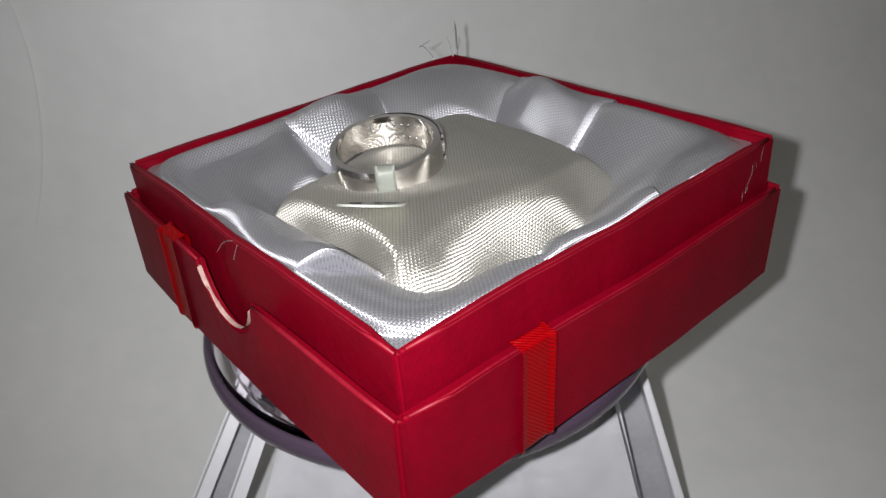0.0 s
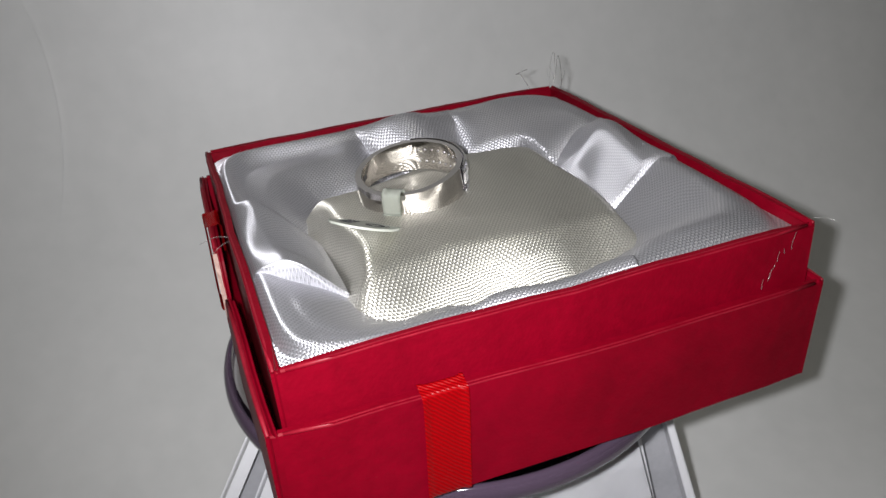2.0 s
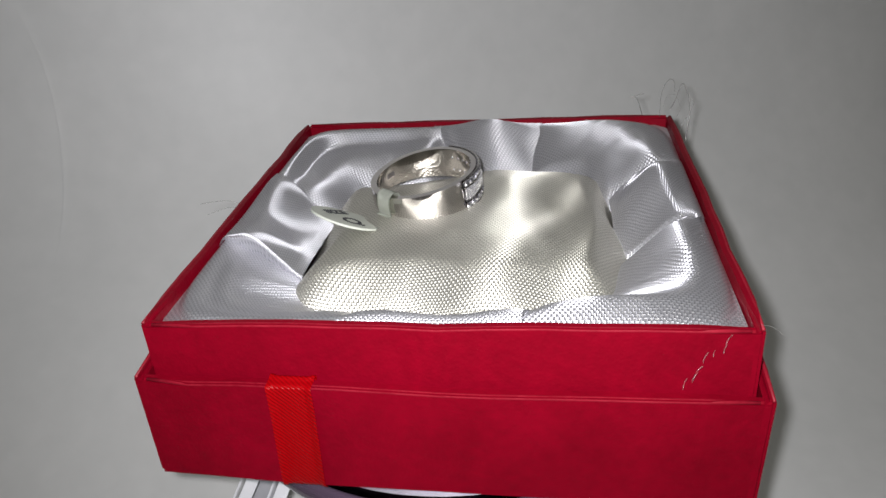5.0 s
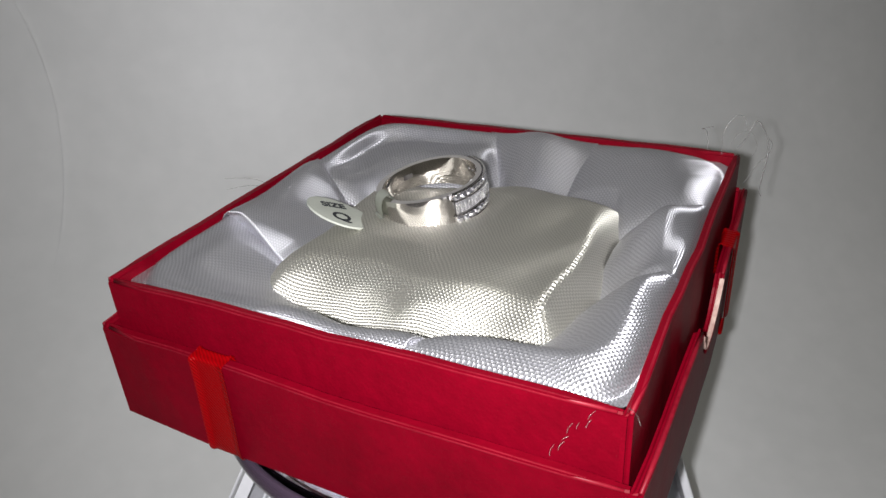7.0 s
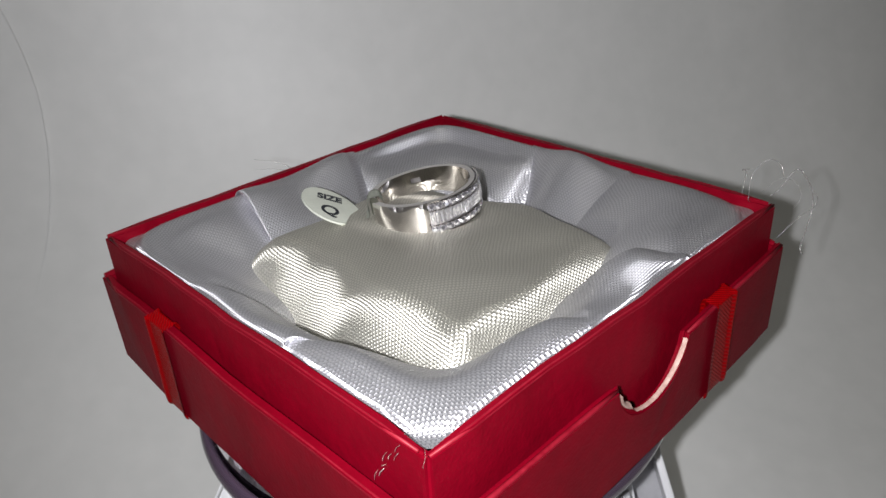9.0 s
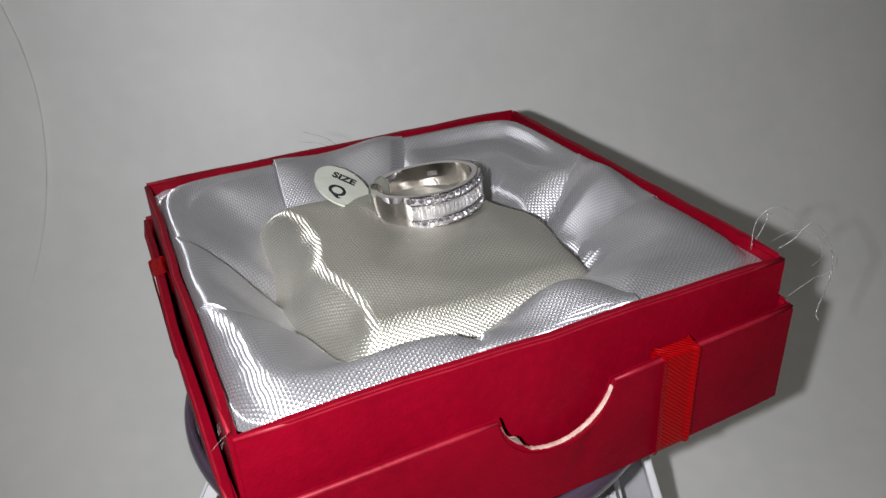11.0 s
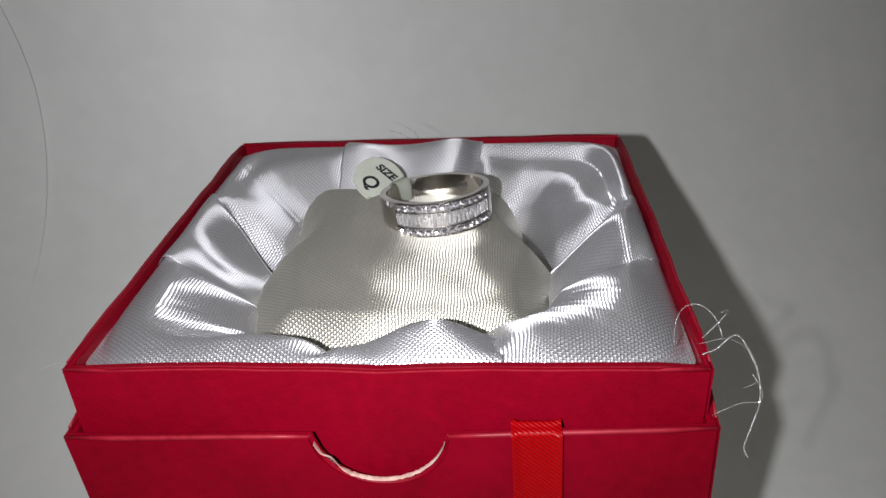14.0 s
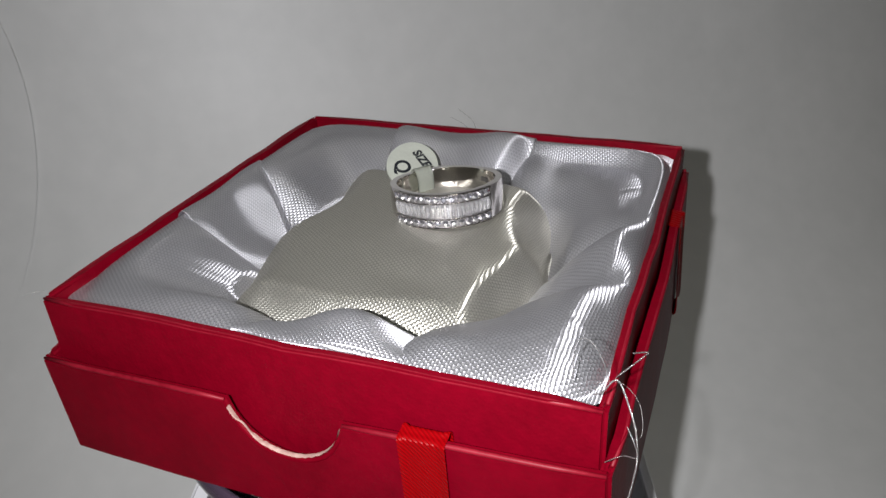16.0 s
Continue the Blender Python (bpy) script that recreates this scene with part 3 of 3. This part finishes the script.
def ring():
    r = thing("ring", "polished silver ring with three rows of clear stones", "ring")
    ro, ri = 0.0105, 0.0093

    def half_height(a):
        return lerp(0.0022, 0.0031, ease(2.7, 0.8, abs(a)))

    def band(u, v):
        a = lerp(-math.pi, math.pi, u)
        h = half_height(a)
        stones = ease(1.05, 0.9, abs(a))
        thick = lerp(ro, ro - 0.00025, stones)
        q = v * 4
        if q < 1:
            rr, z = thick, lerp(-h, h, q)
        elif q < 2:
            rr, z = lerp(thick, ri, q - 1), h
        elif q < 3:
            rr, z = ri, lerp(h, -h, q - 2)
        else:
            rr, z = lerp(ri, thick, q - 3), -h
        rr += 0.00012 * math.cos(z / h * math.pi / 2) * (1 if q < 1 else 0)
        return (rr * math.cos(a), rr * math.sin(a), z)
    bm = grid(band, 128, 24, closed=False)
    bmesh.ops.remove_doubles(bm, verts=bm.verts, dist=1e-6)
    b = part("band", bm, SILVER, r, "polished silver band", True, m=RING)
    for p in b.data.polygons:
        p.use_smooth = True
    sharp = b.data.attributes.new("sharp_edge", "BOOLEAN", "EDGE")
    vs = b.data.vertices
    for e in b.data.edges:
        c0, c1 = vs[e.vertices[0]].co, vs[e.vertices[1]].co
        rim0 = abs(abs(c0.z) - half_height(math.atan2(c0.y, c0.x))) < 2e-5
        rim1 = abs(abs(c1.z) - half_height(math.atan2(c1.y, c1.x))) < 2e-5
        along = abs(math.atan2(c0.y, c0.x) - math.atan2(c1.y, c1.x)) > 1e-4
        sharp.data[e.index].value = rim0 and rim1 and along
    # rails between the rows
    for z in (-0.00305, -0.00145, 0.00145, 0.00305):
        def rail(u, v):
            a = lerp(-0.93, 0.93, u)
            q = v * math.tau
            return ((ro + 0.00025 + 0.00016 * math.cos(q)) * math.cos(a), (ro + 0.00025 + 0.00016 * math.cos(q)) * math.sin(a), z + 0.00014 * math.sin(q))
        part("rail", grid(rail, 60, 8), SILVER, r, "thin silver rail", True, m=RING)
    def seat(u, v):
        a = lerp(-0.92, 0.92, u)
        return ((ro + 0.00002) * math.cos(a), (ro + 0.00002) * math.sin(a), lerp(-0.0030, 0.0030, v))
    part("setting", grid(seat, 60, 4), OXIDE, r, "satin silver bed under the stones", True, m=RING)
    # pierced gallery behind the stones
    bm = bmesh.new()
    bmesh.ops.create_icosphere(bm, subdivisions=1, radius=0.00034)
    stud = link_mesh("gallery_stud", bm, OXIDE, True)
    for row in (-1, 1):
        for k in range(11):
            a = lerp(-0.8, 0.8, k / 10)
            ob = new("gallery_stud", stud)
            ob.parent = r
            ob.matrix_local = Matrix.Translation(SHIFT) @ RING @ pose((ri + 0.0001) * math.cos(a), (ri + 0.0001) * math.sin(a), row * 0.0013)
    # small stamped mark inside the band
    def mark(u, v):
        a = radians(133) + lerp(-0.11, 0.11, u)
        return ((ri - 0.00004) * math.cos(a), (ri - 0.00004) * math.sin(a), lerp(-0.0002, 0.0008, v))
    bm = grid(mark, 10, 2)
    bmesh.ops.solidify(bm, geom=list(bm.faces), thickness=0.00003)
    part("hallmark", bm, OXIDE, r, "small bright stamped mark", m=RING)
    # baguette stones
    bm = bmesh.new()
    w, h, d = 0.00032, 0.00122, 0.00046
    base = [bm.verts.new((0, sx * w, sz * h)) for sx, sz in ((-1, -1), (1, -1), (1, 1), (-1, 1))]
    top = [bm.verts.new((d, sx * w * 0.55, sz * h * 0.72)) for sx, sz in ((-1, -1), (1, -1), (1, 1), (-1, 1))]
    bm.faces.new(base[::-1])
    bm.faces.new(top)
    for k in range(4):
        bm.faces.new((base[k], base[(k + 1) % 4], top[(k + 1) % 4], top[k]))
    baguette = link_mesh("baguette_stone", bm, STONE)
    # round stones, eight facets and a table
    bm = bmesh.new()
    n = 8
    girdle = [bm.verts.new((0.00012, 0.00070 * math.cos(k * math.tau / n), 0.00070 * math.sin(k * math.tau / n))) for k in range(n)]
    table = [bm.verts.new((0.00046, 0.00036 * math.cos((k + 0.5) * math.tau / n), 0.00036 * math.sin((k + 0.5) * math.tau / n))) for k in range(n)]
    tip = bm.verts.new((-0.0003, 0, 0))
    bm.faces.new(table)
    for k in range(n):
        bm.faces.new((girdle[k], girdle[(k + 1) % n], table[k]))
        bm.faces.new((table[k], girdle[(k + 1) % n], table[(k + 1) % n]))
        bm.faces.new((tip, girdle[(k + 1) % n], girdle[k]))
    brilliant = link_mesh("round_stone", bm, SPARK)
    bm = bmesh.new()
    bmesh.ops.create_icosphere(bm, subdivisions=1, radius=0.00017)
    bead = link_mesh("prong", bm, SILVER, True)

    def put(name, mesh, a, z, rr, spin=0, lean=0):
        ob = new(name, mesh)
        ob.parent = r
        ob.matrix_local = Matrix.Translation(SHIFT) @ RING @ pose(0, 0, 0, 0, 0, math.degrees(a)) @ pose(rr, 0, z, spin, lean, random.uniform(-3, 3))
        return ob
    for k in range(22):
        put("baguette_stone", baguette, lerp(-0.88, 0.88, k / 21), 0, ro + 0.00006, random.uniform(-3, 3), random.uniform(-12, 12))
    for row in (-1, 1):
        for k in range(14):
            a = lerp(-0.87, 0.87, k / 13)
            put("round_stone", brilliant, a, row * 0.00225, ro + 0.00006, random.uniform(0, 45), random.uniform(-22, 22))
        for k in range(15):
            for dz in (-0.00060, 0.00060):
                put("prong", bead, lerp(-0.935, 0.935, k / 14), row * 0.00225 + dz, ro + 0.00032)


def size_tag():
    tag = thing("size_tag", "pale oval plastic size tag looped round the ring", "tag")
    n = Vector((0.336, 0.287, 0.90)).normalized()
    right = Vector((math.cos(radians(18)), math.sin(radians(18)), 0))
    right = (right - n * right.dot(n)).normalized()
    up = n.cross(right)
    m = Matrix((right, up, n)).transposed().to_4x4()
    m.translation = Vector((-0.0210, -0.0078, -0.0008))
    bm = bmesh.new()
    ring_ = [bm.verts.new((0.0066 * math.cos(k * math.tau / 48), 0.0054 * math.sin(k * math.tau / 48), 0)) for k in range(48)]
    f = bm.faces.new(ring_)
    got = bmesh.ops.extrude_face_region(bm, geom=[f])
    for v in got["geom"]:
        if isinstance(v, bmesh.types.BMVert):
            v.co.z -= 0.0004
    for v in bm.verts:
        v.co.z += 0.0002 * (v.co.x / 0.0066) ** 2
    leaf = part("tag_leaf", bm, TAG, tag, "pale oval tag", m=m)
    for text, x, y, size, spin in (("SIZE", -0.0020, 0.0017, 0.0027, 38), ("Q", 0.0010, -0.0021, 0.0046, 30)):
        curve = bpy.data.curves.new("lettering", "FONT")
        curve.body, curve.size, curve.align_x, curve.align_y = text, size, "CENTER", "CENTER"
        curve.extrude, curve.offset = 0.00002, 0.00011
        tmp = new("lettering", curve)
        me = bpy.data.meshes.new_from_object(tmp.evaluated_get(bpy.context.evaluated_depsgraph_get()))
        bpy.data.objects.remove(tmp)
        me.materials.clear()
        me.materials.append(INK)
        ob = new("lettering", me)
        ob.parent = leaf
        ob.matrix_local = pose(x, y, 0.00018, 0, 0, spin)
        tagged(ob, "hand-lettered black " + text)
    # loop of the tag round the band
    c = RING @ Vector((0.0096 * math.cos(radians(232 - 15)), 0.0096 * math.sin(radians(232 - 15)), 0))
    out = Vector((math.cos(radians(232)), math.sin(radians(232)), 0))
    side = Vector((-out.y, out.x, 0))
    path = smooth_path([c + out * 0.0012 + Vector((0, 0, -0.0024)), c + out * 0.0016 + Vector((0, 0, 0.0008)), c + out * 0.0010 + Vector((0, 0, 0.0026)), c - out * 0.0006 + Vector((0, 0, 0.0029)),
                        c - out * 0.0015 + Vector((0, 0, 0.0012)), c - out * 0.0014 + Vector((0, 0, -0.0022))], 6)
    def loop(u, v):
        p = path[round(v * (len(path) - 1))]
        return p + side * (u - 0.5) * 0.0036
    bm = grid(loop, 6, len(path) - 1)
    bmesh.ops.solidify(bm, geom=list(bm.faces), thickness=0.00025)
    part("loop", bm, TAG, tag, "pale band looped round the ring", True)
    a = m @ Vector((0.0045, -0.0012, 0))
    b = c + out * 0.0016 + Vector((0, 0, -0.0012))
    def neck(u, v):
        p = a.lerp(b, v)
        w = lerp(0.0055, 0.0036, v)
        d = (up * (1 - v) + side * -1 * v).normalized()
        return p + d * (u - 0.5) * w + Vector((0, 0, -0.0005 * math.sin(v * math.pi)))
    bm = grid(neck, 6, 10)
    bmesh.ops.solidify(bm, geom=list(bm.faces), thickness=0.00025)
    part("neck", bm, TAG, tag, "", True)


# ---- loose threads ----
def threads():
    def thread(points, radius, mat, label):
        t = thing("loose_thread", label, "thread", group="loose threads of the box")
        part("strand", tube(smooth_path(points), radius), mat, t, "", True)
    o, half_of_tray = 0.0436, 0.0439
    nylon, tinsel = "thin clear nylon thread curling from the box corner", "silver tinsel thread hanging from the box corner"
    thread([(0.0404, 0.0400, -0.0010), (0.0404, 0.0401, 0.0034), (0.0413, 0.0410, 0.0060), (0.0426, 0.0425, 0.0068), (0.0438, 0.0440, 0.0056), (0.0442, 0.0450, 0.0030)], 0.00006, GLITTER, tinsel)
    thread([(0.0430, 0.0430, -0.0004), (0.0442, 0.0443, 0.0012), (0.0459, 0.0462, 0.0045), (0.0477, 0.0482, 0.0013), (0.0483, 0.0489, -0.0013), (0.0485, 0.0491, -0.0042), (0.0482, 0.0488, -0.0073), (0.0478, 0.0483, -0.0116), (0.0483, 0.0488, -0.0131)], 0.00010, GLITTER, tinsel)
    thread([(0.0447, 0.0448, -0.0090), (0.0469, 0.0473, -0.0053), (0.0485, 0.0491, -0.0037), (0.0492, 0.0488, -0.0012), (0.0484, 0.0478, 0.0004)], 0.00006, GLITTER, tinsel)
    thread([(0.0415, 0.0430, 0.0002), (0.0428, 0.0462, 0.0018), (0.0450, 0.0486, 0.0010), (0.0462, 0.0492, -0.0022), (0.0455, 0.0480, -0.0040)], 0.00003, THREAD, nylon)
    thread([(o - 0.0065, o + 0.001, -0.002), (o - 0.0075, o + 0.004, 0.001), (o - 0.0085, o + 0.0045, 0.0012), (o - 0.006, o + 0.003, 0.0025)], 0.00009, GLITTER, tinsel)
    frayed = "thin clear thread fraying from the rim"
    thread([(-o + 0.001, -0.001, -0.001), (-o - 0.002, -0.003, 0.001), (-o - 0.005, -0.0075, 0.0026)], 0.00005, THREAD, frayed)
    thread([(-o + 0.001, -0.002, -0.001), (-o - 0.001, -0.005, 0.0005), (-o - 0.0035, -0.009, 0.001)], 0.00004, THREAD, frayed)
    stuck = "silver thread stuck to the box wall"
    # a wisp of short fibres clinging to the south wall below the rim
    wisp = random.Random(11)
    y = -half_of_tray - 0.0002
    for k in range(8):
        t = k / 7
        x, z = o - 0.0042 - 0.0050 * t + wisp.uniform(-0.0008, 0.0008), -0.0010 - 0.0078 * t + wisp.uniform(-0.0006, 0.0006)
        long, lean = wisp.uniform(0.0007, 0.0017), wisp.uniform(0.5, 1.2)
        thread([(x, y, z), (x - long * 0.5 * math.cos(lean), y - 0.0003, z - long * 0.5 * math.sin(lean)), (x - long * math.cos(lean + 0.2), y - wisp.uniform(0.0001, 0.0006), z - long * math.sin(lean + 0.2))], 0.00003, GLITTER, stuck)
    thread([(o - 0.0008, -o + 0.0002, 0.0002), (o + 0.0006, -o - 0.0010, 0.0005), (o + 0.0014, -o - 0.0022, 0.0002)], 0.00002, THREAD, frayed)


def motions():
    rows = [(k / 2, pose(0, 0, 0, 0, 0, PHASE + RATE * k / 2)) for k in range(33)]
    for ob in MOVING:
        # the plate's own middle lies beside the box's turning axis
        aside = pose(-0.0028, -0.0026, 0) if ob.name == "turntable_plate" else pose(0, 0, 0)
        walk(ob, [(t, aside @ m) for t, m in rows])


setting()
turntable()
gift_box()
ring()
size_tag()
threads()
motions()
